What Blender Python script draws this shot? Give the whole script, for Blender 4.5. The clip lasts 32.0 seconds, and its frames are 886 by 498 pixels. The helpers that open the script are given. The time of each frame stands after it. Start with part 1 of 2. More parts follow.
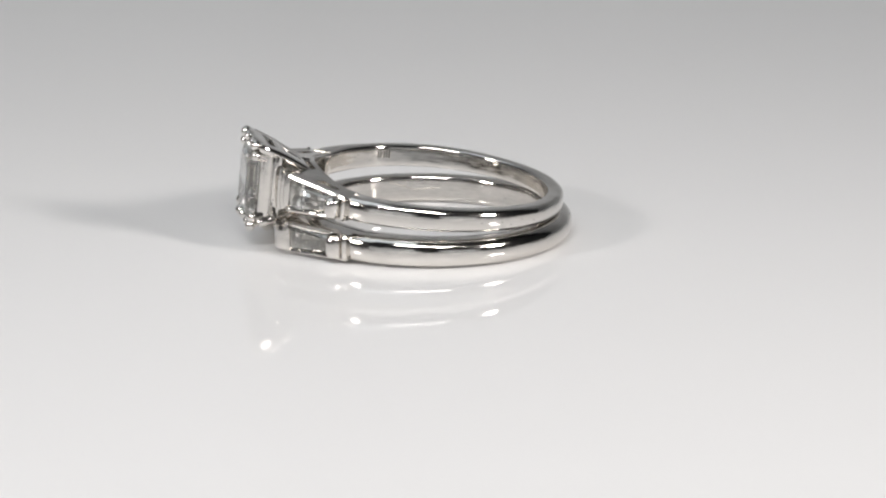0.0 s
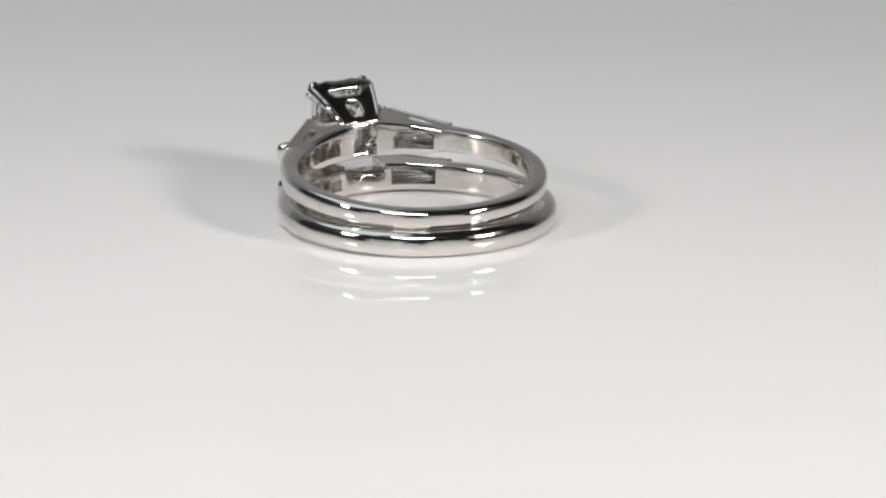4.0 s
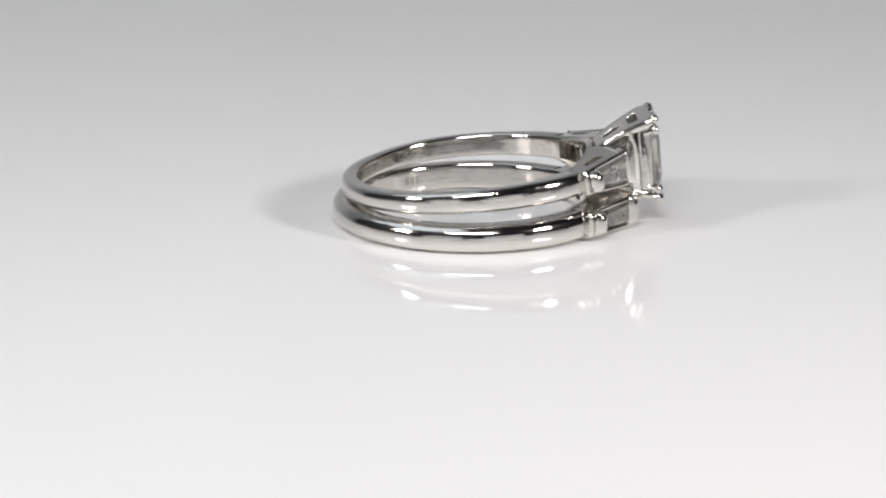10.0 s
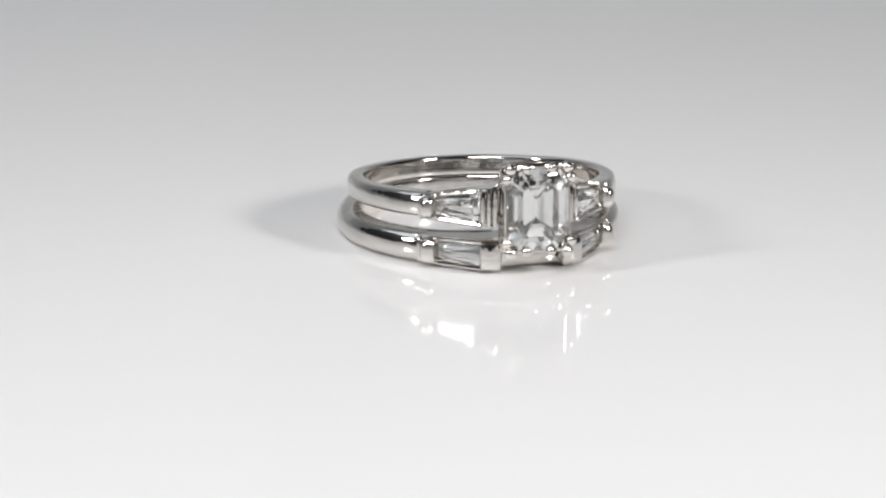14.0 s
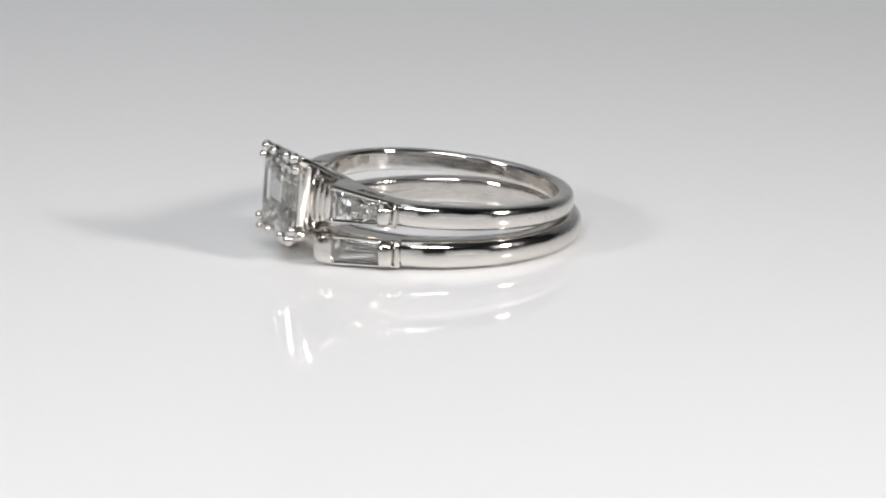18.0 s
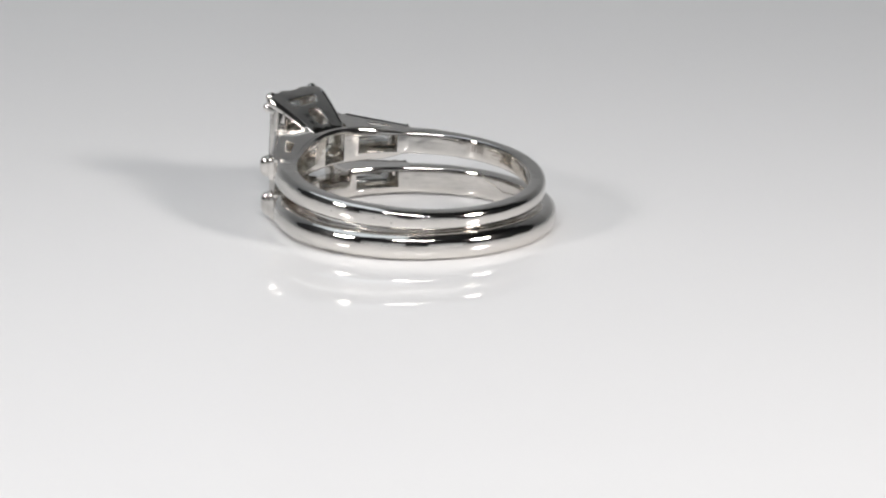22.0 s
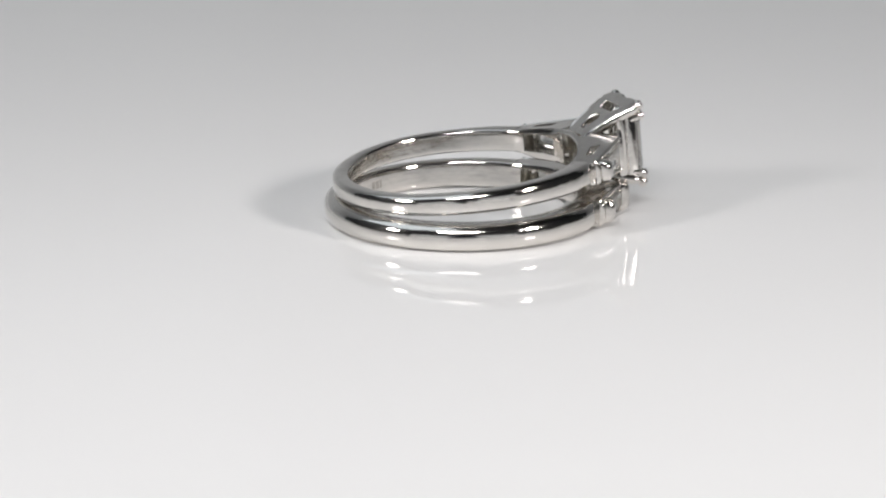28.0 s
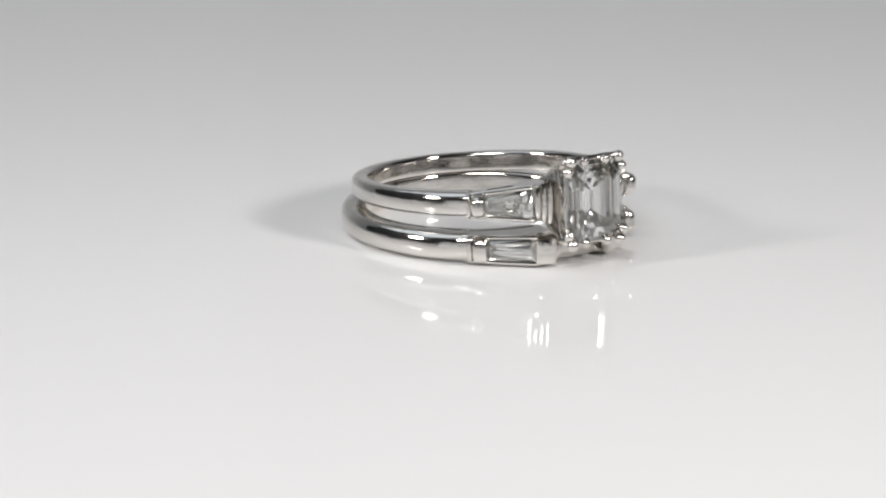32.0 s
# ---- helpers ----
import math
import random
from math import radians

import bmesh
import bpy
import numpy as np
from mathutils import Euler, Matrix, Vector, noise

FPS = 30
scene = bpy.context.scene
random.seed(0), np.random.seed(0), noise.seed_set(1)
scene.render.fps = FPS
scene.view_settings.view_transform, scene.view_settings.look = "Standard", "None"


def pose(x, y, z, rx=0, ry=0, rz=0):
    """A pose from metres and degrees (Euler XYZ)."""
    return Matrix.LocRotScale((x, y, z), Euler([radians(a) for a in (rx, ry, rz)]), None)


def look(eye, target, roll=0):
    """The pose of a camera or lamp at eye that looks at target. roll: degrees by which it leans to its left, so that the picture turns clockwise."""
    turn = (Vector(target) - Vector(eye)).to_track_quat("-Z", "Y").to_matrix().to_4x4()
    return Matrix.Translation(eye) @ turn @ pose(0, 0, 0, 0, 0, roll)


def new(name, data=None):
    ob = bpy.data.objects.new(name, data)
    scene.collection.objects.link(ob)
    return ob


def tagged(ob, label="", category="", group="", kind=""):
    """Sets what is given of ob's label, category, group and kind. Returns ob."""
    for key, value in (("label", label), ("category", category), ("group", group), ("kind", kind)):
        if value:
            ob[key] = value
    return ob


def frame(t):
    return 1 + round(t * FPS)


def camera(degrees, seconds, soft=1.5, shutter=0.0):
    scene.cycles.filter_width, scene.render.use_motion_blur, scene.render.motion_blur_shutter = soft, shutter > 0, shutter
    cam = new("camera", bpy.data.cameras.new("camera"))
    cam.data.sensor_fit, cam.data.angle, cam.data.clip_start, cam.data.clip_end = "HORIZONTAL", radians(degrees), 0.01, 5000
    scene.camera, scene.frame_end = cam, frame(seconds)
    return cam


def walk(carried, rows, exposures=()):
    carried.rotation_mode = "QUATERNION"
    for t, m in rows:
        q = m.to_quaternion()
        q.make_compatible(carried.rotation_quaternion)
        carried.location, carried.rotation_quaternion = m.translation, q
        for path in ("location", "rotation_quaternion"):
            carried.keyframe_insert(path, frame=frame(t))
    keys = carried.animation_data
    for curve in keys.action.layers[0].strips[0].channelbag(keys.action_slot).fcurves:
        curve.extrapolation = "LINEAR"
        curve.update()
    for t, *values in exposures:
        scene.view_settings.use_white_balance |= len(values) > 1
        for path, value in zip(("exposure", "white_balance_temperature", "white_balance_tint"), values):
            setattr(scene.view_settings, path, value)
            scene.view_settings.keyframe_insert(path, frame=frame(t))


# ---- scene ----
cam = camera(15.137, 32.0, soft=2.2)
MM = 0.001
EYE = Vector((0.0, -234.06, 63.48)) * MM
AIM = Vector((-0.4275, 0.0, -1.8193)) * MM
walk(cam, [(0.0, look(EYE, AIM, 0.125)), (32.0, look(EYE, AIM, 0.125))],
     exposures=[(0.0, 0.15, 6570, 10), (3.5, 0.17, 6570, 10), (6.5, 0.23, 6560, 10), (12.0, 0.25, 6500, 10), (17.0, 0.25, 6480, 10), (19.0, 0.24, 6480, 10), (23.5, 0.22, 6500, 10), (27.5, 0.18, 6510, 10), (32.0, 0.16, 6530, 10)])

# light runs far inside the cut stones
scene.cycles.max_bounces, scene.cycles.glossy_bounces, scene.cycles.transmission_bounces = 24, 20, 20

# ---- light: two small round lamps, a wide panel over the camera, a broad pale ceiling, added world light through unseen low openings ----
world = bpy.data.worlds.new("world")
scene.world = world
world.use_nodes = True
# bright world, added to shine in through the unseen openings of wall_south
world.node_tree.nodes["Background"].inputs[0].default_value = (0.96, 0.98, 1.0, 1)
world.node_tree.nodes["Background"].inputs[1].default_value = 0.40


def area_lamp(name, eye, watts, size, size_y=0.0, color=(1, 1, 1), beam=180, at=(0, 0, 0.003)):
    lamp = bpy.data.lights.new(name, "AREA")
    lamp.energy, lamp.size, lamp.color = watts, size, color
    lamp.shape = "RECTANGLE" if size_y else "DISK"
    if size_y:
        lamp.size_y = size_y
    ob = new(name, lamp)
    lamp.spread = radians(beam)
    ob.matrix_world = look(eye, at)
    return ob


def around(azimuth, elevation, distance):
    """A place round the rings: azimuth from the camera's side to the right, elevation, metres."""
    a, e = radians(azimuth), radians(elevation)
    return (distance * math.sin(a) * math.cos(e), -distance * math.cos(a) * math.cos(e), distance * math.sin(e))


area_lamp("round_lamp", around(57, 25, 0.34), 0.122, 0.06, color=(1, 0.96, 0.94), beam=78, at=(0, -0.01, 0.0))
area_lamp("round_lamp", around(-60, 25, 0.34), 0.066, 0.06, color=(1, 0.96, 0.94), beam=78, at=(0, -0.01, 0.0))
area_lamp("panel_lamp", around(-4, 43, 0.30), 0.275, 0.16, 0.016, color=(1, 0.98, 0.985), beam=150, at=(0, -0.03, 0))
area_lamp("ceiling_diffuser", (-0.68, -0.02, 1.27), 4.3, 1.16, 1.4, color=(0.85, 0.93, 0.995), at=(-0.68, -0.02, 0.0))


# ---- materials ----
def material(name):
    m = bpy.data.materials.new(name)
    m.use_nodes = True
    return m, m.node_tree, m.node_tree.nodes["Principled BSDF"]


def metal(name, color, rough, relief=0.02, scale=900.0):
    m, tree, bsdf = material(name)
    n = tree.nodes
    bsdf.inputs["Metallic"].default_value = 1.0
    coord = n.new("ShaderNodeTexCoord")
    fine = n.new("ShaderNodeTexNoise")
    fine.inputs["Scale"].default_value, fine.inputs["Detail"].default_value = scale * 1.8, 5
    tree.links.new(coord.outputs["Object"], fine.inputs["Vector"])
    coarse = n.new("ShaderNodeTexNoise")
    coarse.inputs["Scale"].default_value, coarse.inputs["Detail"].default_value = scale * 0.3, 3
    tree.links.new(coord.outputs["Object"], coarse.inputs["Vector"])
    ramp = n.new("ShaderNodeMapRange")
    ramp.inputs["From Min"].default_value, ramp.inputs["From Max"].default_value = 0.3, 0.75
    ramp.inputs["To Min"].default_value, ramp.inputs["To Max"].default_value = rough * 0.6, rough * 1.7
    tree.links.new(coarse.outputs["Fac"], ramp.inputs["Value"])
    tree.links.new(ramp.outputs["Result"], bsdf.inputs["Roughness"])
    tone = n.new("ShaderNodeMix")
    tone.data_type = "RGBA"
    tone.inputs["A"].default_value = (*color, 1)
    tone.inputs["B"].default_value = (*[c * 0.93 for c in color], 1)
    tree.links.new(coarse.outputs["Fac"], tone.inputs["Factor"])
    tree.links.new(tone.outputs["Result"], bsdf.inputs["Base Color"])
    bump = n.new("ShaderNodeBump")
    bump.inputs["Strength"].default_value, bump.inputs["Distance"].default_value = relief, 0.0004
    wavy = n.new("ShaderNodeMath")
    wavy.operation = "MULTIPLY_ADD"
    wavy.inputs[1].default_value = 0.10
    tree.links.new(fine.outputs["Fac"], wavy.inputs[0])
    tree.links.new(coarse.outputs["Fac"], wavy.inputs[2])
    # polishing lines that run round the ring
    split = n.new("ShaderNodeSeparateXYZ")
    tree.links.new(coord.outputs["Object"], split.inputs[0])

    def math_node(operation, a, b):
        node = n.new("ShaderNodeMath")
        node.operation = operation
        for k, v in enumerate((a, b)):
            if isinstance(v, float):
                node.inputs[k].default_value = v
            else:
                tree.links.new(v, node.inputs[k])
        return node.outputs[0]

    x, y = split.outputs["X"], split.outputs["Y"]
    radius = math_node("SQRT", math_node("ADD", math_node("MULTIPLY", x, x), math_node("MULTIPLY", y, y)), 0.0)
    turn = math_node("MULTIPLY", math_node("ARCTAN2", y, x), 0.0010)
    lines = n.new("ShaderNodeCombineXYZ")
    for k, v in enumerate((radius, split.outputs["Z"], turn)):
        tree.links.new(v, lines.inputs[k])
    polish = n.new("ShaderNodeTexNoise")
    polish.inputs["Scale"].default_value, polish.inputs["Detail"].default_value = scale * 5.0, 2
    tree.links.new(lines.outputs[0], polish.inputs["Vector"])
    height = math_node("ADD", wavy.outputs["Value"], math_node("MULTIPLY", polish.outputs["Fac"], 0.06))
    tree.links.new(height, bump.inputs["Height"])
    tree.links.new(bump.outputs["Normal"], bsdf.inputs["Normal"])
    return m


def gem(name):
    m = bpy.data.materials.new(name)
    m.use_nodes = True
    tree = m.node_tree
    tree.nodes.clear()
    out = tree.nodes.new("ShaderNodeOutputMaterial")
    glass = tree.nodes.new("ShaderNodeBsdfGlass")
    glass.inputs["IOR"].default_value = 2.42
    glass.inputs["Roughness"].default_value = 0.0
    glass.inputs["Color"].default_value = (0.99, 0.99, 0.985, 1)
    tree.links.new(glass.outputs[0], out.inputs["Surface"])
    return m


WHITE_GOLD = metal("white_gold", (0.76, 0.735, 0.70), 0.08, 0.34, 900.0)
ENGRAVED = metal("engraved_line", (0.52, 0.49, 0.45), 0.30)
PITTED = metal("pitted_metal", (0.10, 0.09, 0.085), 0.5)
DIAMOND = gem("diamond")


def acrylic():
    m, tree, bsdf = material("white_acrylic")
    n = tree.nodes
    coord = n.new("ShaderNodeTexCoord")
    cloud = n.new("ShaderNodeTexNoise")
    cloud.inputs["Scale"].default_value, cloud.inputs["Detail"].default_value = 9.0, 4
    tree.links.new(coord.outputs["Object"], cloud.inputs["Vector"])
    tone = n.new("ShaderNodeMix")
    tone.data_type = "RGBA"
    tone.inputs["A"].default_value, tone.inputs["B"].default_value = (0.80, 0.80, 0.80, 1), (0.83, 0.83, 0.825, 1)
    tree.links.new(cloud.outputs["Fac"], tone.inputs["Factor"])
    tree.links.new(tone.outputs["Result"], bsdf.inputs["Base Color"])
    haze = n.new("ShaderNodeMapRange")
    haze.inputs["To Min"].default_value, haze.inputs["To Max"].default_value = 0.03, 0.06
    tree.links.new(cloud.outputs["Fac"], haze.inputs["Value"])
    tree.links.new(haze.outputs["Result"], bsdf.inputs["Roughness"])
    bsdf.inputs["IOR"].default_value = 1.49
    bsdf.inputs["Specular IOR Level"].default_value = 0.46
    return m


def dull(name, color):
    m, tree, bsdf = material(name)
    n = tree.nodes
    cloud = n.new("ShaderNodeTexNoise")
    cloud.inputs["Scale"].default_value, cloud.inputs["Detail"].default_value = 4.0, 6
    tone = n.new("ShaderNodeMix")
    tone.data_type = "RGBA"
    tone.inputs["A"].default_value = (*color, 1)
    tone.inputs["B"].default_value = (*[c * 1.25 for c in color], 1)
    tree.links.new(cloud.outputs["Fac"], tone.inputs["Factor"])
    tree.links.new(tone.outputs["Result"], bsdf.inputs["Base Color"])
    bsdf.inputs["Roughness"].default_value = 0.85
    return m


ACRYLIC = acrylic()
WALL_PAINT = dull("dark_grey_wall_paint", (0.11, 0.11, 0.11))
CEILING_PAINT = dull("grey_ceiling_paint", (0.25, 0.247, 0.243))
WHITE_PAINT = dull("white_wall_paint", (0.64, 0.64, 0.63))


# ---- mesh helpers; all shapes are drawn in millimetres ----
def part(name, bm, mat, parent, label="", scale=MM, sharp=32):
    """Links a bmesh as one mesh object under a thing or a part."""
    bm.normal_update()
    bmesh.ops.recalc_face_normals(bm, faces=bm.faces)
    for e in bm.edges:
        if len(e.link_faces) == 2:
            e.smooth = e.calc_face_angle(0.0) < radians(sharp)
    for f in bm.faces:
        f.smooth = sharp > 0
    bm.transform(Matrix.Scale(scale, 4))
    mesh = bpy.data.meshes.new(name)
    bm.to_mesh(mesh)
    bm.free()
    mesh.materials.append(mat)
    ob = new(name, mesh)
    ob.parent = parent
    if label:
        ob["label"] = label
    return ob


def mirrored(bm):
    bm.transform(Matrix.Diagonal((-1, 1, 1, 1)))
    return bm


def slab(bm, plan, low, high, bevel=0.05):
    """A plate with the given outline in plan; low and high give its under and upper side at (x, y)."""
    g = bmesh.new()
    lo = [g.verts.new((x, y, low(x, y))) for x, y in plan]
    hi = [g.verts.new((x, y, high(x, y))) for x, y in plan]
    g.faces.new(lo[::-1])
    g.faces.new(hi)
    for i in range(len(plan)):
        j = (i + 1) % len(plan)
        g.faces.new((lo[i], lo[j], hi[j], hi[i]))
    g.normal_update()
    bmesh.ops.recalc_face_normals(g, faces=g.faces)
    if bevel:
        edges = [e for e in g.edges if e.calc_face_angle(0) > radians(25)]
        bmesh.ops.bevel(g, geom=edges, offset=bevel, segments=2, profile=0.5, affect="EDGES", clamp_overlap=True)
    join(bm, g)


def join(bm, g):
    made = {v: bm.verts.new(v.co) for v in g.verts}
    for f in g.faces:
        bm.faces.new([made[v] for v in f.verts])
    g.free()


def loft(bm, loops, closed_ends=True):
    """Skins closed loops of equal length one after another."""
    rows = [[bm.verts.new(p) for p in loop] for loop in loops]
    k = len(rows[0])
    for a, b in zip(rows, rows[1:]):
        for i in range(k):
            bm.faces.new((a[i], a[(i + 1) % k], b[(i + 1) % k], b[i]))
    if closed_ends:
        bm.faces.new(rows[0][::-1])
        bm.faces.new(rows[-1])


def arc(radius, a0, a1, n):
    """Points in plan; angles in degrees from the head's direction."""
    return [(radius * math.sin(radians(a0 + (a1 - a0) * i / n)), radius * math.cos(radians(a0 + (a1 - a0) * i / n)))
            for i in range(n + 1)]


def bead(bm, at, radius, stretch=(1, 1, 1), turn=0.0):
    m = Matrix.Translation(at) @ Matrix.Rotation(radians(turn), 4, "Z") @ Matrix.Diagonal((*stretch, 1))
    bmesh.ops.create_uvsphere(bm, u_segments=14, v_segments=9, radius=radius, matrix=m)


def rod(bm, a, b, ra, rb, n=10):
    a, b = Vector(a), Vector(b)
    d = (b - a).normalized()
    u = d.orthogonal().normalized()
    v = d.cross(u)
    loops = []
    for k, (c, r) in enumerate(((a - d * ra * 0.4, ra * 0.55), (a, ra), (b, rb), (b + d * rb * 0.4, rb * 0.55))):
        loops.append([c + (u * math.cos(2 * math.pi * i / n) + v * math.sin(2 * math.pi * i / n)) * r for i in range(n)])
    loft(bm, loops)


def smooth01(x):
    x = min(1.0, max(0.0, x))
    return x * x * (3 - 2 * x)


def band_profile(inner, flat, outer, low, high, comfort, dome):
    """A half-round band's section as (radius, z): soft inner wall, narrow flat edges, domed outside."""
    mid, half = (low + high) / 2, (high - low) / 2
    pts = []
    for i in range(15):
        u = math.sin(radians(-90 + 180 * i / 14))
        pts.append((inner + comfort * abs(u) ** 9, mid + u * half * 0.97))
    pts.append((inner + comfort + 0.06, high))
    for i in range(25):
        a = radians(90 - 180 * i / 24)
        c, s = max(0.0, math.cos(a)), math.sin(a)
        pts.append((flat + (outer - flat) * c ** dome, mid + half * math.copysign(abs(s) ** min(1.0, dome), s)))
    pts.append((inner + comfort + 0.06, low))
    return pts


def shank(name, parent, start, inner, flat, outer, low, high, comfort, dome, label):
    bm = bmesh.new()
    loops = []
    n = 180
    for i in range(n + 1):
        deg = start + (360 - 2 * start) * i / n
        a = radians(deg)
        prof = band_profile(inner(deg), flat(deg), outer(deg), low(deg), high(deg), comfort, dome)
        loops.append([(r * math.sin(a), r * math.cos(a), z) for r, z in prof])
    loft(bm, loops)
    return part(name, bm, WHITE_GOLD, parent, label, sharp=50)


def from_head(deg):
    return min(deg, 360 - deg)


def octagon(hx, hz, cut, y, zc=0.0):
    return [(hx - cut, y, zc + hz), (hx, y, zc + hz - cut), (hx, y, zc - hz + cut), (hx - cut, y, zc - hz),
            (-hx + cut, y, zc - hz), (-hx, y, zc - hz + cut), (-hx, y, zc + hz - cut), (-hx + cut, y, zc + hz)]


class Shoulder:
    """The straight flank from the shank's end to the head, on the side of positive x."""

    def __init__(self, a, b, low, high):
        self.a, self.b = Vector(a), Vector(b)
        self.d = (self.b - self.a).normalized()
        self.n = Vector((self.d.y, -self.d.x))
        self.length = (self.b - self.a).length
        self.lows, self.highs = low, high

    def s(self, x, y):
        return min(1.15, max(-0.1, (Vector((x, y)) - self.a).dot(self.d) / self.length))

    def low(self, x, y):
        return self.lows[0] + (self.lows[1] - self.lows[0]) * self.s(x, y)

    def high(self, x, y):
        return self.highs[0] + (self.highs[1] - self.highs[0]) * self.s(x, y)

    def at(self, along, out):
        p = self.a + self.d * along + self.n * out
        return (p.x, p.y)


def baguette(sh, s0, s1, h0, h1, face, depth):
    """A tapered step-cut stone in the flank's channel: a table, a bevelled crown and two steps down to a keel."""
    bm = bmesh.new()
    loops = []
    for out, drop, inset, k in ((face - 0.26, 0.94, 0.78, 0.03), (face - 0.26, 0.51, 0.40, 0.50), (face - 0.26, 0.0, 0.0, 1.0),
                                (face - 0.20, 0.0, 0.0, 1.0), (face, 0.0, 0.26, 0.64)):
        loop = []
        for q, sign in ((0.0, 1), (1.0, 1), (1.0, -1), (0.0, -1)):
            h = h0 + (h1 - h0) * q
            x, y = sh.at(s0 + inset + (s1 - s0 - 2 * inset) * q, out - drop * h * depth)
            mid = (sh.low(x, y) + sh.high(x, y)) / 2
            loop.append((x, y, mid + sign * h * k))
        loops.append(loop)
    loft(bm, loops)
    bmesh.ops.triangulate(bm, faces=[f for f in bm.faces if len(f.verts) == 4])
    return bm


def pillow(sh, along, out, low, high, wide, deep, square=0.75, ends=5.0, aside=0.0):
    """An upright rounded bar on the flank's face."""
    bm = bmesh.new()
    x, y = sh.at(along, out)
    turn = Matrix.Rotation(math.atan2(sh.d.y, sh.d.x) + radians(aside), 3, "Z")
    loops = []
    mid, half = (low + high) / 2, (high - low) / 2
    for i in range(11):
        u = -1 + 2 * i / 10
        k = (1 - abs(u) ** ends) ** 0.5 if abs(u) < 1 else 0.12
        loop = []
        for j in range(20):
            a = 2 * math.pi * (j + 0.5) / 20
            q = turn @ Vector((math.copysign(abs(math.cos(a)) ** square, math.cos(a)) * wide / 2 * (0.75 + 0.25 * k if ends > 4 else 0.25 + 0.75 * k),
                               math.copysign(abs(math.sin(a)) ** square, math.sin(a)) * deep / 2 * k, 0))
            loop.append((x + q.x, y + q.y, mid + u * half))
        loops.append(loop)
    loft(bm, loops)
    return bm


def strokes(name, parent, radius, marks, mat, label=""):
    """Small engraved strokes on a band's inner wall: (angle, z) to (angle, z)."""
    bm = bmesh.new()
    for a0, z0, a1, z1 in marks:
        n = max(1, int(abs(a1 - a0) / 2))
        pts = [(a0 + (a1 - a0) * i / n, z0 + (z1 - z0) * i / n) for i in range(n + 1)]
        loops = []
        for deg, z in pts:
            a = radians(deg)
            c = Vector((radius * math.sin(a), radius * math.cos(a), z))
            out = Vector((math.sin(a), math.cos(a), 0))
            side = Vector((0, 0, 1)) if abs(a1 - a0) > 2.0 else Vector((math.cos(a), -math.sin(a), 0))
            loops.append([c + out * 0.03, c + side * 0.045, c - out * 0.03, c - side * 0.045])
        loft(bm, loops)
    return part(name, bm, mat, parent, label)


def inner_wall(name, parent, r0, r1, reach, rows, windows, label=""):
    """The inside of a ring near its head: a curved wall with window openings. rows gives six heights at an angle;
    windows are (from, to) in degrees from the head, both sides alike."""
    cuts = sorted({-reach, reach, *[x for w in windows for x in (w[0], w[1], -w[0], -w[1]) if abs(x) < reach]})
    angles = []
    for p, q in zip(cuts, cuts[1:]):
        n = max(1, int((q - p) / 1.2))
        angles += [p + (q - p) * i / n for i in range(n)]
    angles.append(cuts[-1])
    bm = bmesh.new()
    ins, outs = [], []
    for deg in angles:
        a = radians(deg)
        zs = rows(abs(deg))
        ins.append([bm.verts.new(((r0 + k) * math.sin(a), (r0 + k) * math.cos(a), z))
                    for k, z in zip((0.10, 0.02, 0, 0, 0.02, 0.10), zs)])
        outs.append([bm.verts.new((r1 * math.sin(a), r1 * math.cos(a), z)) for z in zs])

    def filled(i, j):
        if i < 0 or j < 0 or i >= len(angles) - 1 or j > 4:
            return False
        mid = abs(angles[i] + angles[i + 1]) / 2
        return not (j == 2 and any(w[0] <= mid <= w[1] for w in windows))

    for i in range(len(angles) - 1):
        for j in range(5):
            if not filled(i, j):
                continue
            bm.faces.new((ins[i][j], ins[i + 1][j], ins[i + 1][j + 1], ins[i][j + 1]))
            bm.faces.new((outs[i][j], outs[i][j + 1], outs[i + 1][j + 1], outs[i + 1][j]))
            if not filled(i, j - 1):
                bm.faces.new((ins[i][j], outs[i][j], outs[i + 1][j], ins[i + 1][j]))
            if not filled(i, j + 1):
                bm.faces.new((ins[i][j + 1], ins[i + 1][j + 1], outs[i + 1][j + 1], outs[i][j + 1]))
            if not filled(i - 1, j):
                bm.faces.new((ins[i][j], ins[i][j + 1], outs[i][j + 1], outs[i][j]))
            if not filled(i + 1, j):
                bm.faces.new((ins[i + 1][j], outs[i + 1][j], outs[i + 1][j + 1], ins[i + 1][j + 1]))
    return part(name, bm, WHITE_GOLD, parent, label, sharp=40)


def plate(bm, outer, inner, slot, low, high):
    """A flat plate between two lines in plan, skinned cell by cell, with a slot left open at (station, row)."""
    cuts = (0.0, 0.30, 0.62, 1.0)
    tops, unders = [], []
    for (ox, oy), (ix, iy) in zip(outer, inner):
        row = [(ix + (ox - ix) * v, iy + (oy - iy) * v) for v in cuts]
        tops.append([bm.verts.new((x, y, high(x, y))) for x, y in row])
        unders.append([bm.verts.new((x, y, low(x, y))) for x, y in row])
    n = len(outer) - 1

    def filled(i, j):
        return 0 <= i < n and 0 <= j < 3 and (i, j) != slot

    for i in range(n):
        for j in range(3):
            if not filled(i, j):
                continue
            bm.faces.new((tops[i][j], tops[i + 1][j], tops[i + 1][j + 1], tops[i][j + 1]))
            bm.faces.new((unders[i][j], unders[i][j + 1], unders[i + 1][j + 1], unders[i + 1][j]))
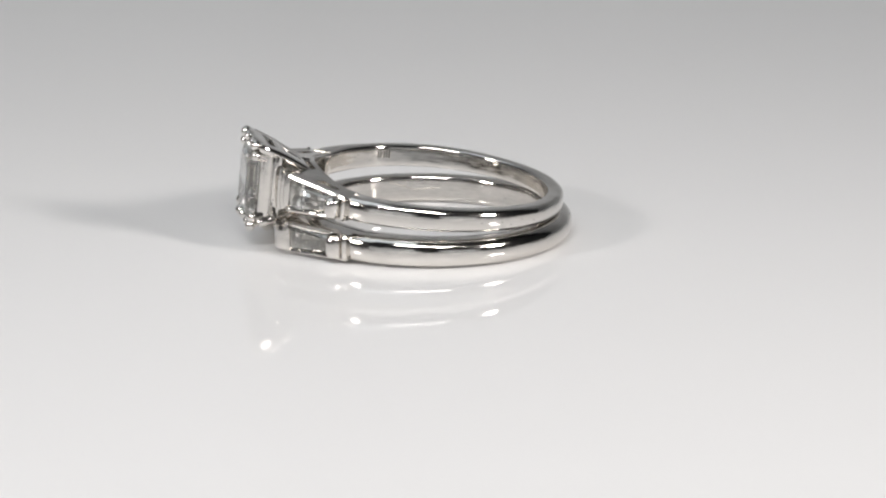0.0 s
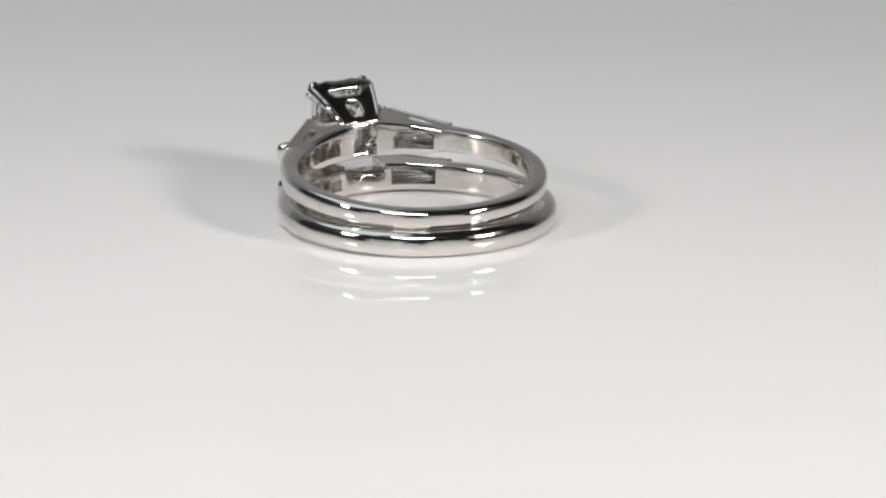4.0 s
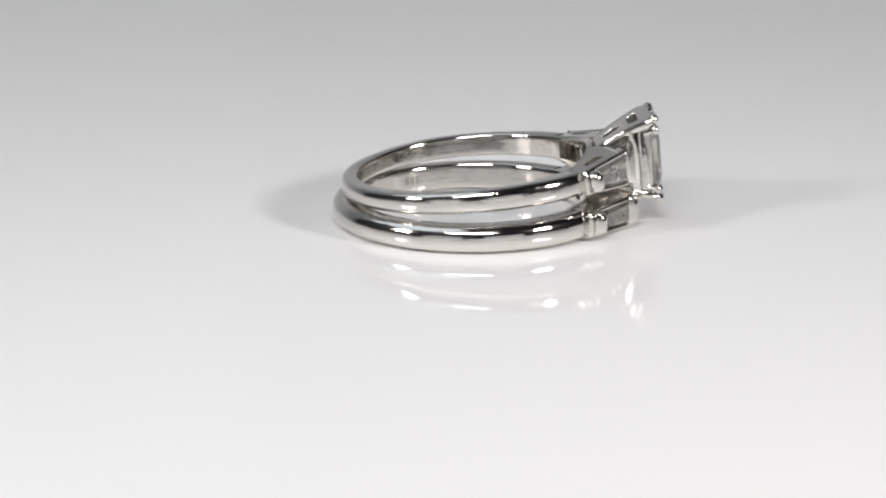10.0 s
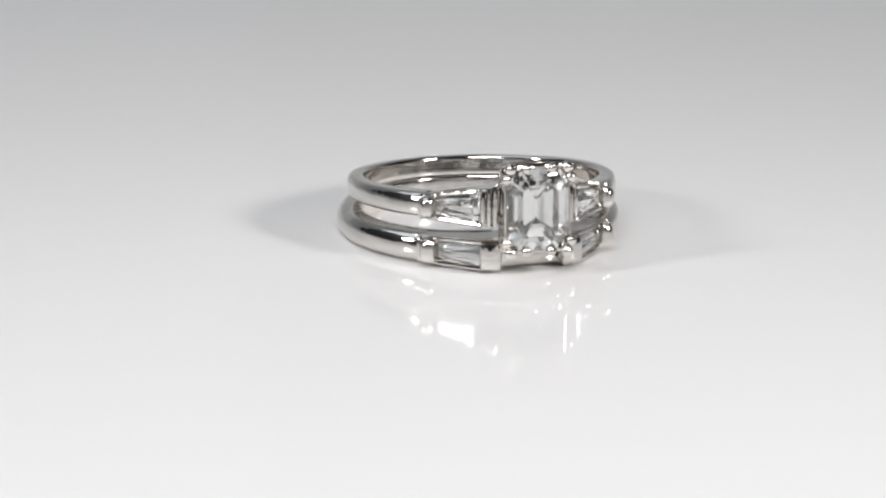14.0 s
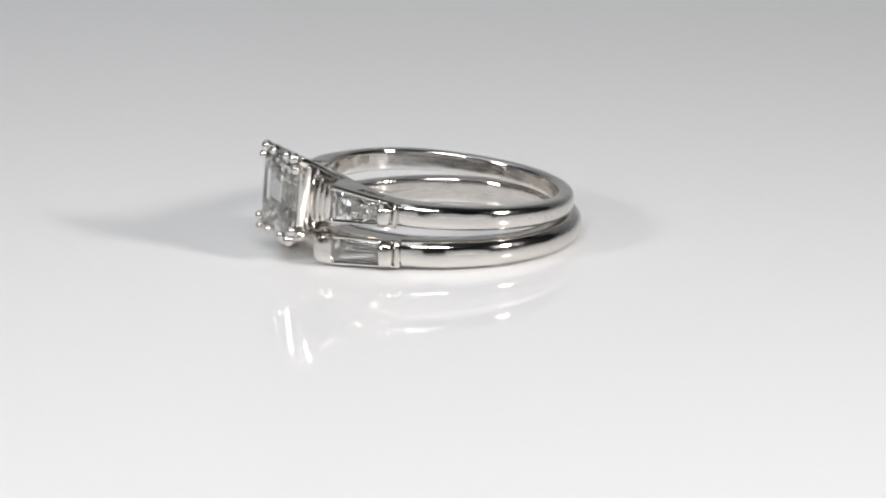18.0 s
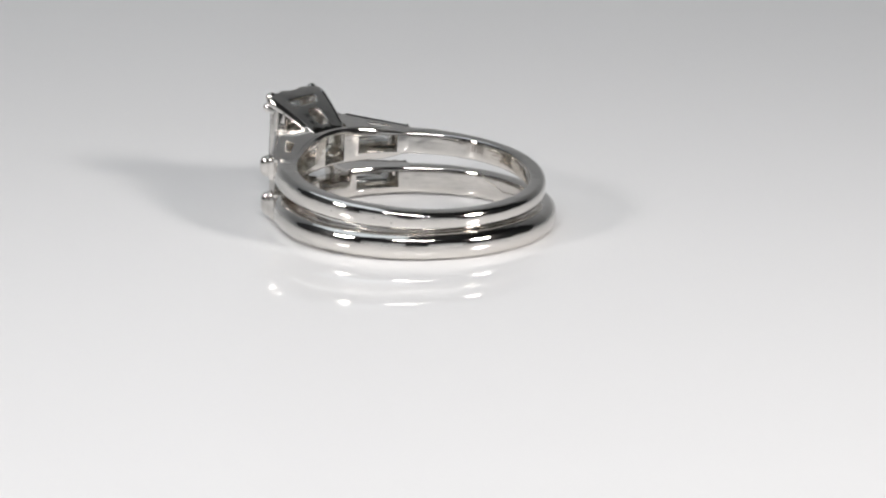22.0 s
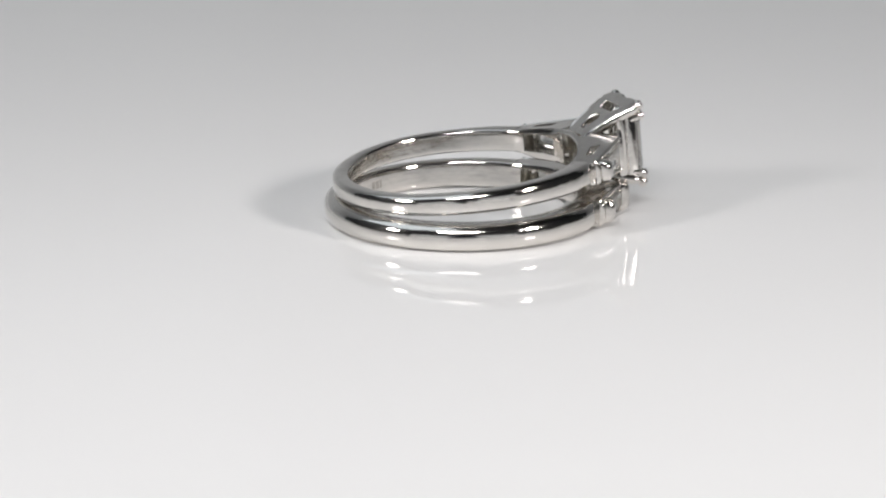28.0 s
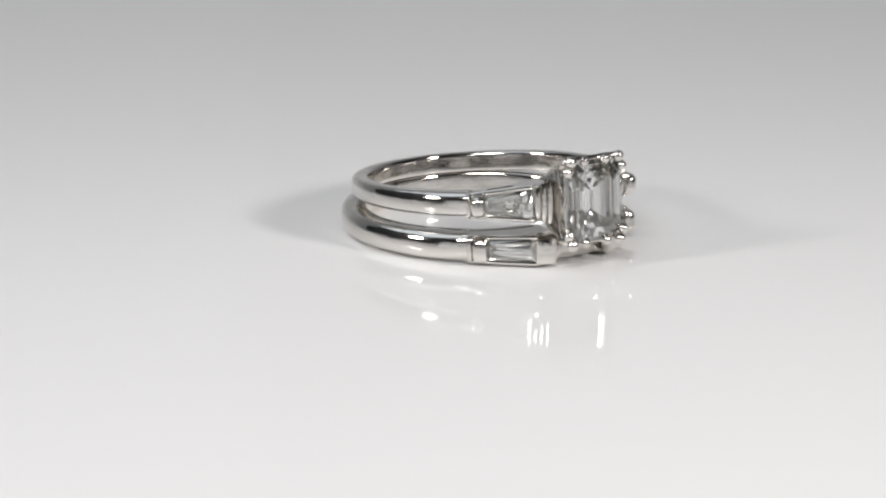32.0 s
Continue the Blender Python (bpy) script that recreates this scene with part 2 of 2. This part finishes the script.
            for (p, q), near in ((((i, j), (i + 1, j)), (i, j - 1)), (((i, j + 1), (i + 1, j + 1)), (i, j + 1)),
                                 (((i, j), (i, j + 1)), (i - 1, j)), (((i + 1, j), (i + 1, j + 1)), (i + 1, j))):
                if not filled(*near):
                    bm.faces.new((tops[p[0]][p[1]], tops[q[0]][q[1]], unders[q[0]][q[1]], unders[p[0]][p[1]]))


# ---- the setting ----
def setting():
    bm = bmesh.new()
    n, wide = 24, 0.75
    line = [(-0.70, 0.0), (-0.30, 0.0), (0.0, 0.0), (0.06, 0.0)]
    for i in range(n + 1):
        a = radians(90 * i / n)
        line.append((0.10 + 0.22 * math.sin(a), 0.22 * (1 - math.cos(a))))
    line += [(0.32, 0.40), (0.32, 0.58)]
    rows = []
    for x in (-wide, wide):
        rows.append([bm.verts.new((x, y, z)) for y, z in line])
    under = []
    for x in (-wide, wide):
        u = []
        for k, (y, z) in enumerate(line):
            y0, z0 = line[max(0, k - 1)]
            y1, z1 = line[min(len(line) - 1, k + 1)]
            t = Vector((y1 - y0, z1 - z0)).normalized()
            u.append(bm.verts.new((x, y + t.y * 0.005, z - t.x * 0.005)))
        under.append(u)
    for a, b in ((rows[0], rows[1]), (under[1], under[0])):
        for i in range(len(line) - 1):
            bm.faces.new((a[i], b[i], b[i + 1], a[i + 1]))
    for k in (0, 1):
        for i in range(len(line) - 1):
            bm.faces.new((rows[k][i], rows[k][i + 1], under[k][i + 1], under[k][i]))
    for i in (0, -1):
        bm.faces.new((rows[0][i], rows[1][i], under[1][i], under[0][i]))
    sweep = part("backdrop", bm, ACRYLIC, None, scale=1.0, sharp=60)
    tagged(sweep, "glossy white acrylic sheet curving up into a backdrop", "backdrop", kind="structure")

    def wall(name, lo, hi, label, paint=WALL_PAINT):
        g = bmesh.new()
        bmesh.ops.create_cube(g, size=1.0)
        lo, hi = Vector(lo), Vector(hi)
        g.transform(Matrix.Translation((lo + hi) / 2) @ Matrix.Diagonal((*(hi - lo), 1)))
        tagged(part(name, g, paint, None, scale=1.0), label, "wall", kind="structure")

    wall("floor", (-1.3, -1.3, -0.80), (1.3, 1.3, -0.75), "plain grey floor of the room")
    wall("ceiling", (-1.3, -1.3, 1.30), (1.3, 1.3, 1.35), "plain grey ceiling of the room", CEILING_PAINT)
    wall("wall_north", (-1.3, 1.30, -0.75), (1.3, 1.35, 1.30), "plain dark grey painted wall")
    wall("wall_east", (1.30, -1.3, -0.75), (1.35, 1.3, 1.30), "plain dark grey painted wall")
    wall("wall_west", (-1.35, -1.3, -0.75), (-1.30, 1.3, 1.30), "plain dark grey painted wall")
    # the wall behind the camera, with two long low openings, added unseen to brighten the stones
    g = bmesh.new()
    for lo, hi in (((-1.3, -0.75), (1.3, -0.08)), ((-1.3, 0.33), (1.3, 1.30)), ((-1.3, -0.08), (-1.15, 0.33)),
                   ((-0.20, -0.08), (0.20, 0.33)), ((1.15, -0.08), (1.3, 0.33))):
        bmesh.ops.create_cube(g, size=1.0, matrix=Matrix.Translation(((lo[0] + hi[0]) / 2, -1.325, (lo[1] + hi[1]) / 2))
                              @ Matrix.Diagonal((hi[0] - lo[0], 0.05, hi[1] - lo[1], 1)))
    tagged(part("wall_south", g, WALL_PAINT, None, scale=1.0), "plain dark grey painted wall with two added light openings", "wall", kind="structure")
    # made-up window frames; the pier between the openings keeps some facets dark
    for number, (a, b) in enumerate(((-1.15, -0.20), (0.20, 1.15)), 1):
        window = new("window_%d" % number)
        tagged(window, "added low opening that lets in fill light, white frame", "window", kind="structure")
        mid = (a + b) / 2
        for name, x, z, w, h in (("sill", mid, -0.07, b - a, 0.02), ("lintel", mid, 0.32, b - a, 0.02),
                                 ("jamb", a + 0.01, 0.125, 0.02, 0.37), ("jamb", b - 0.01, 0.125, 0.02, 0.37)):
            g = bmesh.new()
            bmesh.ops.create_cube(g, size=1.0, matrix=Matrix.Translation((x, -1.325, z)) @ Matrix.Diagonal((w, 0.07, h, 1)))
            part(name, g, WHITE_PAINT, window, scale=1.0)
    # the table under the sheet
    g = bmesh.new()
    bmesh.ops.create_cube(g, size=1.0)
    g.transform(Matrix.Translation((0, 0, -0.03)) @ Matrix.Diagonal((1.7, 1.5, 0.05, 1)))
    table = part("table", g, WALL_PAINT, None, scale=1.0)
    tagged(table, "plain grey table under the acrylic sheet", "table", kind="structure")
    for x in (-0.78, 0.78):
        for y in (-0.68, 0.68):
            g = bmesh.new()
            bmesh.ops.create_cube(g, size=1.0)
            g.transform(Matrix.Translation((x, y, -0.4025)) @ Matrix.Diagonal((0.06, 0.06, 0.695, 1)))
            part("leg", g, WALL_PAINT, table, scale=1.0)


setting()


# ---- the engagement ring ----
def flank(root, sh, inner, wall, hole, stone, bars, inside, tail, extra=()):
    """One shoulder pair: channel plates, side stones, end bars and beads, on both sides of the head."""
    shoulders = []
    for side in (1, -1):
        fix = mirrored if side < 0 else (lambda b: b)
        bm = bmesh.new()
        outer = [sh.at(-0.1, 0), sh.at(0.7, 0), sh.at(1.5, 0), sh.at(3.7, 0), sh.at(sh.length, 0)] + tail
        line = [arc(inner, d, d, 1)[0] for d in (44, 40, 34.5, 25, 17, 13, 10)]
        plate(bm, outer, line, hole, lambda x, y: sh.high(x, y) - wall, sh.high)
        plate(bm, outer, line, None, sh.low, lambda x, y: sh.low(x, y) + wall)
        for s0, s1 in ((0.15, sh.length),):
            for z in (sh.high, sh.low):
                sign = -1 if z == sh.high else 1
                p, q = sh.at(s0, -0.03), sh.at(s1, -0.03)
                rod(bm, (*p, z(*p) + sign * 0.11), (*q, z(*q) + sign * 0.11), 0.16, 0.18, 10)
        s0, s1, h0, h1 = stone[:4]
        for sign in (1, -1):
            loops = []
            for q in (-0.08, 0.0, 0.25, 0.5, 0.75, 1.0, 1.06):
                loop = []
                for out, lift in ((-0.75, 0.05), (-0.12, -0.03), (-0.04, 0.04), (0.0, 0.12)):
                    x, y = sh.at(s0 + (s1 - s0) * q, out)
                    loop.append((x, y, (sh.low(x, y) + sh.high(x, y)) / 2 + sign * (h0 + (h1 - h0) * q + lift)))
                for out, lift in ((0.0, -0.10), (-0.75, -0.02)):
                    x, y = sh.at(s0 + (s1 - s0) * q, out)
                    edge = max((sh.high(x, y) - sh.low(x, y)) / 2 + lift, h0 + (h1 - h0) * q + 0.16)
                    loop.append((x, y, (sh.low(x, y) + sh.high(x, y)) / 2 + sign * edge))
                loops.append(loop)
            loft(bm, loops)
        low_in = lambda x, y: sh.low(x, y) + wall - 0.06
        high_in = lambda x, y: sh.high(x, y) - wall + 0.06
        slab(bm, [sh.at(-0.05, -0.03), sh.at(0.45, -0.03), sh.at(0.95, -1.0)] + arc(inner + 0.02, 38.5, 44, 4), low_in, high_in, 0.02)
        slab(bm, inside, low_in, high_in, 0.02)
        shoulder = part("shoulder", fix(bm), WHITE_GOLD, root, "flat-sided shoulder with open channel")
        part("side_stone", fix(baguette(sh, *stone)), DIAMOND, root, "clear tapered baguette diamond", sharp=0)
        for along, out, low, high, wide, deep in bars:
            part("end_bar", fix(pillow(sh, along, out, low, high, wide, deep, 0.85, 3.4)), WHITE_GOLD, shoulder)
        s0, s1 = stone[0], stone[1]
        for along, k in ((s0 + 0.04, 1), (s0 + 0.04, -1), (s1 - 0.02, 1), (s1 - 0.02, -1)):
            g = bmesh.new()
            x, y = sh.at(along, 0.05)
            z = sh.high(x, y) - 0.16 if k > 0 else sh.low(x, y) + 0.16
            bead(g, (x, y, z), 0.165)
            part("bead", fix(g), WHITE_GOLD, shoulder)
        shoulders.append(shoulder)
    return shoulders


def engagement_ring():
    root = new("engagement_ring")
    root.empty_display_size = 0.01
    tagged(root, "white gold engagement ring with step-cut diamond, stacked on the wedding band", "ring")
    sh = Shoulder((6.80, 7.50), (3.50, 10.90), (-0.84, -1.12), (0.80, 1.46))
    band = shank("shank", root, 42.0,
          lambda d: 8.46 - 0.16 * smooth01((80 - from_head(d)) / 38),
          lambda d: 9.18 + 0.30 * smooth01((75 - from_head(d)) / 33),
          lambda d: 9.69 + 0.36 * smooth01((72 - from_head(d)) / 30),
          lambda d: -0.70 - 0.13 * smooth01((110 - from_head(d)) / 60),
          lambda d: 0.70 + 0.14 * smooth01((150 - from_head(d)) / 50),
          0.10, 0.78, "polished half-round white gold shank")

    def rows(d):
        top = 0.82 + 0.66 * smooth01((44 - d) / 44)
        bottom = -0.83 - 0.42 * smooth01((42 - d) / 14)
        k = smooth01((15.1 - d) / 8.6)
        w_high = 0.64 + 0.49 * k
        w_low = -0.72 - 0.34 * k
        return (bottom, bottom + 0.09, min(w_low, 9), w_high, top - 0.09, top)

    inner_wall("inner_wall", root, 8.30, 8.75, 42.2, rows, ((0, 6.6), (15.1, 36.4)), "curved inner wall with three windows")
    shoulders = flank(root, sh, 8.62, 0.20, (2, 1),
          (1.22, 4.58, 0.56, 1.12, 0.20, 1.0), [(0.82, 0.30, -0.80, 0.84, 1.12, 1.46), (0.10, 0.06, -0.90, 0.92, 0.36, 0.70)],
          [(2.15, 10.6), (1.1, 10.6), (1.0, 8.6), (2.15, 8.5)],
          [(2.75, 11.0), (2.1, 10.2)])
    for side in (1, -1):
        fix = mirrored if side < 0 else (lambda b: b)
        for k in range(3):
            g = bmesh.new()
            half = (1.08, 1.34, 1.48)[k]
            low, high = 0.22 - half, 0.22 + half
            x, y = 3.34 - 0.37 * k, 10.96 + 0.17 * k
            loops = []
            for i in range(11):
                u = -1 + 2 * i / 10
                r = 0.205 * (1 - 0.45 * abs(u) ** 3)
                loops.append([(x + r * math.cos(2 * math.pi * j / 12), y + 1.6 * r * math.sin(2 * math.pi * j / 12),
                               (low + high) / 2 + u * (high - low) / 2) for j in range(12)])
            loft(g, loops)
            part("fluted_bar", fix(g), WHITE_GOLD, shoulders[0 if side > 0 else 1])
    # the two flared plates of the head, each with two windows
    for name, sign, z1 in (("upper_plate", 1, 3.38), ("lower_plate", -1, -2.72)):
        bm = bmesh.new()
        z0 = 1.38 * sign
        y0, y1 = 8.95, 12.85 if sign > 0 else 12.60
        w0, w1 = 1.48, 2.56
        up = Vector((0, y1 - y0, z1 - z0)).normalized()
        nrm = Vector((0, -up.z, up.y))
        if nrm.z * sign < 0:
            nrm = -nrm
        thick = 0.34

        def spot(u, v, deep):
            w = w0 + (w1 - w0) * v
            swell = (0.13 * math.sin(math.pi * min(1, max(0, v))) - 0.03 * u * u) * sign
            return Vector((u * w, y0 + (y1 - y0) * v, z0 + (z1 - z0) * v + swell)) - nrm * (deep * thick)

        half = [0, 0.10, 0.20, 0.30, 0.38, 0.46, 0.56, 0.68, 0.78, 0.88, 0.98]
        us = [-u for u in half[:0:-1]] + half
        vs = [0, 0.07, 0.14, 0.20, 0.32, 0.44, 0.50, 0.57, 0.64, 0.72, 0.82, 0.92, 1.0]

        def rim(u):
            """The scalloped outer edge: the plate runs up a little behind each claw."""
            x = abs(u) * w1
            hump = max(0.0, 1 - ((x - 0.92) / 0.42) ** 2) ** 0.5 if abs(x - 0.92) < 0.42 else 0.0
            hump = max(hump, max(0.0, 1 - ((min(x, 2.1) - 2.1) / 0.45) ** 2) ** 0.5 if x > 1.65 else 0.0)
            return 1.05 + 0.03 * hump - 0.10 * smooth01((abs(u) - 0.72) / 0.26)

        def filled(i, j):
            if not (0 <= i < len(us) - 1 and 0 <= j < len(vs) - 1):
                return False
            u, v = abs(us[i] + us[i + 1]) / 2, (vs[j] + vs[j + 1]) / 2
            tall = u < (0.56 if v > 0.72 else 0.46) and 0.64 < v < 0.82
            small = (u < 0.30 and 0.20 < v < 0.44) or (u < 0.20 and (0.14 < v < 0.50))
            return not (tall or small)

        height = lambda i, j: rim(us[i]) if j == len(vs) - 1 else vs[j]
        face = [[bm.verts.new(spot(us[i], height(i, j), 0)) for j in range(len(vs))] for i in range(len(us))]
        back = [[bm.verts.new(spot(us[i], height(i, j), 1)) for j in range(len(vs))] for i in range(len(us))]
        for i in range(len(us) - 1):
            for j in range(len(vs) - 1):
                if not filled(i, j):
                    continue
                bm.faces.new((face[i][j], face[i + 1][j], face[i + 1][j + 1], face[i][j + 1]))
                bm.faces.new((back[i][j], back[i][j + 1], back[i + 1][j + 1], back[i + 1][j]))
                for (p, q), near in ((((i, j), (i + 1, j)), (i, j - 1)), (((i, j + 1), (i + 1, j + 1)), (i, j + 1)),
                                     (((i, j), (i, j + 1)), (i - 1, j)), (((i + 1, j), (i + 1, j + 1)), (i + 1, j))):
                    if not filled(*near):
                        bm.faces.new((face[p[0]][p[1]], face[q[0]][q[1]], back[q[0]][q[1]], back[p[0]][p[1]]))
        for x in list(bm.verts):
            if not x.link_faces:
                bm.verts.remove(x)
        bm.normal_update()
        bmesh.ops.recalc_face_normals(bm, faces=bm.faces)
        bmesh.ops.bevel(bm, geom=[e for e in bm.edges if len(e.link_faces) == 2 and e.calc_face_angle(0) > radians(60)],
                        offset=0.09, segments=3, profile=0.5, affect="EDGES", clamp_overlap=True)
        for u in (-1, 1):
            pts = [spot(u * 0.96, v / 10, 0.46) for v in range(0, 11)]
            n = 12
            loops = []
            for k, c in enumerate(pts):
                d = (pts[min(10, k + 1)] - pts[max(0, k - 1)]).normalized()
                a = Vector((1, 0, 0))
                w = d.cross(a).normalized()
                r = (0.24 + 0.08 * k / 10) * (0.6 if k in (0, 10) else 1)
                c = c - nrm * (0.08 + 0.10 * k / 10)
                loops.append([c + a * r * math.cos(2 * math.pi * i / n) + w * r * 1.15 * math.sin(2 * math.pi * i / n) for i in range(n)])
            loft(bm, loops)
        part(name, bm, WHITE_GOLD, root, "flared plate with two small windows")
    zc = 0.24
    for side in (1, -1):
        for x, y0, y1, half, back, front, wide in ((2.20, 11.30, 12.05, 2.62, 0.70, 0.12, 0.30), (2.24, 12.02, 12.86, 2.74, 0.20, 0.34, 0.26)):
            outline = []
            for cy, cz, r, a0 in ((y1 - front, half - front, front, 0), (y0 + back, half - back, back, 90),
                                  (y0 + back, -half + back, back, 180), (y1 - front, -half + front, front, 270)):
                outline += [(cy + r * math.cos(radians(a0 + 15 * k)), zc + cz + r * math.sin(radians(a0 + 15 * k))) for k in range(7)]
            g = bmesh.new()
            mid_y, ring = (y0 + y1) / 2, []
            for dx, k in ((-wide / 2, 1.0), (wide / 2 - 0.08, 1.0), (wide / 2 - 0.03, 0.97), (wide / 2, 0.90)):
                ring.append([(side * (x + dx), mid_y + (y - mid_y) * k, zc + (z - zc) * (1 - (1 - k) * 0.35)) for y, z in outline])
            loft(g, ring)
            part("side_plate", g, WHITE_GOLD, root, "smooth polished side of the head")
    # seat rail round the stone
    bm = bmesh.new()
    loops = []
    for hx, hz, y in ((1.62, 1.72, 10.95), (1.80, 1.88, 11.00), (1.90, 1.96, 11.20), (1.75, 1.86, 11.26)):
        loops.append(octagon(hx, hz, 0.5, y, zc))
    loops.append(octagon(1.50, 1.70, 0.42, 11.20, zc))
    loops.append(octagon(1.42, 1.60, 0.40, 11.00, zc))
    rows_ = [[bm.verts.new(q) for q in loop] for loop in loops]
    for a, b in zip(rows_, rows_[1:] + rows_[:1]):
        for i in range(8):
            bm.faces.new((a[i], a[(i + 1) % 8], b[(i + 1) % 8], b[i]))
    seat = part("seat_rail", bm, WHITE_GOLD, root, "narrow rail round the seat of the stone")
    bm = bmesh.new()
    loft(bm, [octagon(*q, zc) for q in (
        (0.03, 0.66, 0.02, 10.76), (0.94, 1.57, 0.27, 11.58), (1.70, 2.31, 0.50, 12.34), (2.25, 2.86, 0.72, 12.92),
        (2.27, 2.88, 0.74, 12.94), (2.27, 2.88, 0.74, 13.01), (1.92, 2.50, 0.63, 13.30), (1.60, 2.14, 0.52, 13.50),
        (1.28, 1.78, 0.42, 13.62))])
    part("center_stone", bm, DIAMOND, root, "clear emerald-cut diamond", sharp=0)
    for side in (1, -1):
        for x, z, px, pz, r in ((2.02, 2.90, 2.06, 2.92, 0.43), (0.90, 2.86, 0.92, 2.94, 0.36), (2.32, 2.20, 2.34, 2.20, 0.38)):
            for sign in (1, -1):
                g = bmesh.new()
                rod(g, (side * px * 0.95, 12.45, zc + sign * pz * 0.90), (side * px, 13.05, zc + sign * pz * 0.98), 0.20, 0.27)
                bead(g, (side * x, 13.20, zc + sign * z), r, (1, 0.9, 1))
                part("prong", g, WHITE_GOLD, seat)
    strokes("hallmark", band, 8.44, [(76 + 2.0 * k, -0.10, 76 + 2.0 * k + d, 0.48) for k, d in
                                     ((0, 0), (0.7, 0), (1.6, 0), (2.3, 0), (3.0, 0))], ENGRAVED)
    # a few casting pits low on one side of the shank
    rng = random.Random(5)
    for _ in range(9):
        a, z = radians(rng.uniform(232, 262)), rng.uniform(-0.28, 0.12)
        g = bmesh.new()
        r = rng.uniform(0.025, 0.05)
        bead(g, (9.67 * math.sin(a), 9.67 * math.cos(a), z), r, (1, 1, 0.8))
        part("pit", g, PITTED, band)
    return root


# ---- the wedding band ----
def wedding_band():
    root = new("wedding_band")
    root.empty_display_size = 0.01
    tagged(root, "white gold wedding band with baguette diamonds, lying on the sheet", "ring")
    sh = Shoulder((6.95, 7.60), (3.50, 10.85), (0.10, 0.02), (1.98, 2.14))
    band = shank("shank", root, 42.5,
          lambda d: 8.46 - 0.12 * smooth01((80 - from_head(d)) / 38),
          lambda d: 9.30 + 0.20 * smooth01((75 - from_head(d)) / 33) + 0.10 * smooth01((from_head(d) - 105) / 45),
          lambda d: 10.19 + 0.10 * smooth01((72 - from_head(d)) / 30) + 0.14 * smooth01((from_head(d) - 105) / 45),
          lambda d: 0.0 + 0.06 * smooth01((60 - from_head(d)) / 20),
          lambda d: 1.92 + 0.10 * smooth01((110 - from_head(d)) / 60),
          0.10, 0.84, "polished half-round white gold shank")

    def rows(d):
        top = 2.02 + 0.14 * smooth01((44 - d) / 30)
        top = 1.46 + (top - 1.46) * smooth01((d - 9.8) / 2.6)
        return (0.06, 0.15, 0.50, min(1.70, top - 0.12), top - 0.09, top)

    inner_wall("inner_wall", root, 8.34, 8.80, 42.7, rows, ((14.4, 37.5),), "curved inner wall with two windows and a notch")
    flank(root, sh, 8.65, 0.20, None,
          (1.28, 5.08, 0.60, 0.90, 0.20, 1.0),
          [(0.88, 0.24, 0.14, 2.04, 1.14, 1.40), (0.12, 0.06, 0.08, 2.06, 0.42, 0.72)],
          [(2.5, 10.4), (1.85, 10.25), (1.85, 8.6), (2.2, 8.5)],
          [(2.6, 10.55), (1.85, 10.3)])
    for side in (1, -1):
        fix = mirrored if side < 0 else (lambda b: b)
        part("end_block", fix(pillow(sh, sh.length + 0.66, -0.12, 0.02, 2.20, 1.55, 1.25, 0.74, aside=26)), WHITE_GOLD, root,
             "rounded block beside the notch")
    bm = bmesh.new()
    front = [(2.3, 10.55), (1.2, 10.66), (0, 10.70), (-1.2, 10.66), (-2.3, 10.55)]
    slab(bm, front + arc(8.7, -13, 13, 10), lambda x, y: 0.07, lambda x, y: 1.45, 0.10)
    part("bridge", bm, WHITE_GOLD, root, "low bar across the notch")
    strokes("hallmark", band, 8.44, [(238 + 2.3 * k, 0.70, 238 + 2.3 * k + d, 1.30) for k, d in
                                     ((0, 0), (0.6, 0), (1.4, 0), (2.0, 0), (2.8, 0))], ENGRAVED)
    strokes("engraved_line", band, 8.44, [(84, 1.55, 97, 0.95), (97, 0.95, 110, 1.10)], ENGRAVED)
    return root


ENGAGEMENT = engagement_ring()
WEDDING = wedding_band()


# ---- the slow turn of the table under the rings ----
def motions():
    period, facing = 18.943, 14.9386
    deg = lambda a: radians(a)
    top = (Matrix.Translation(Vector((-1.8167, 1.9625, 2.9986)) * MM) @ Matrix.Rotation(deg(4.9356), 4, "X")
           @ Matrix.Rotation(deg(-0.866), 4, "Z") @ Matrix.Rotation(deg(-1.1383), 4, "Y")
           @ Matrix.Translation((0, 0, 0.45 * MM)))
    base = (Matrix.Translation(Vector((-1.6188, 1.9265, 0.09)) * MM) @ Matrix.Rotation(deg(0.58), 4, "X")
            @ Matrix.Rotation(deg(0.6067), 4, "Z"))
    for ob, m in ((ENGAGEMENT, top), (WEDDING, base)):
        rows = []
        for k in range(65):
            t = k * 0.5
            turn = math.pi - 2 * math.pi * (t - facing) / period
            rows.append((t, Matrix.Rotation(turn, 4, "Z") @ m))
        walk(ob, rows)


motions()
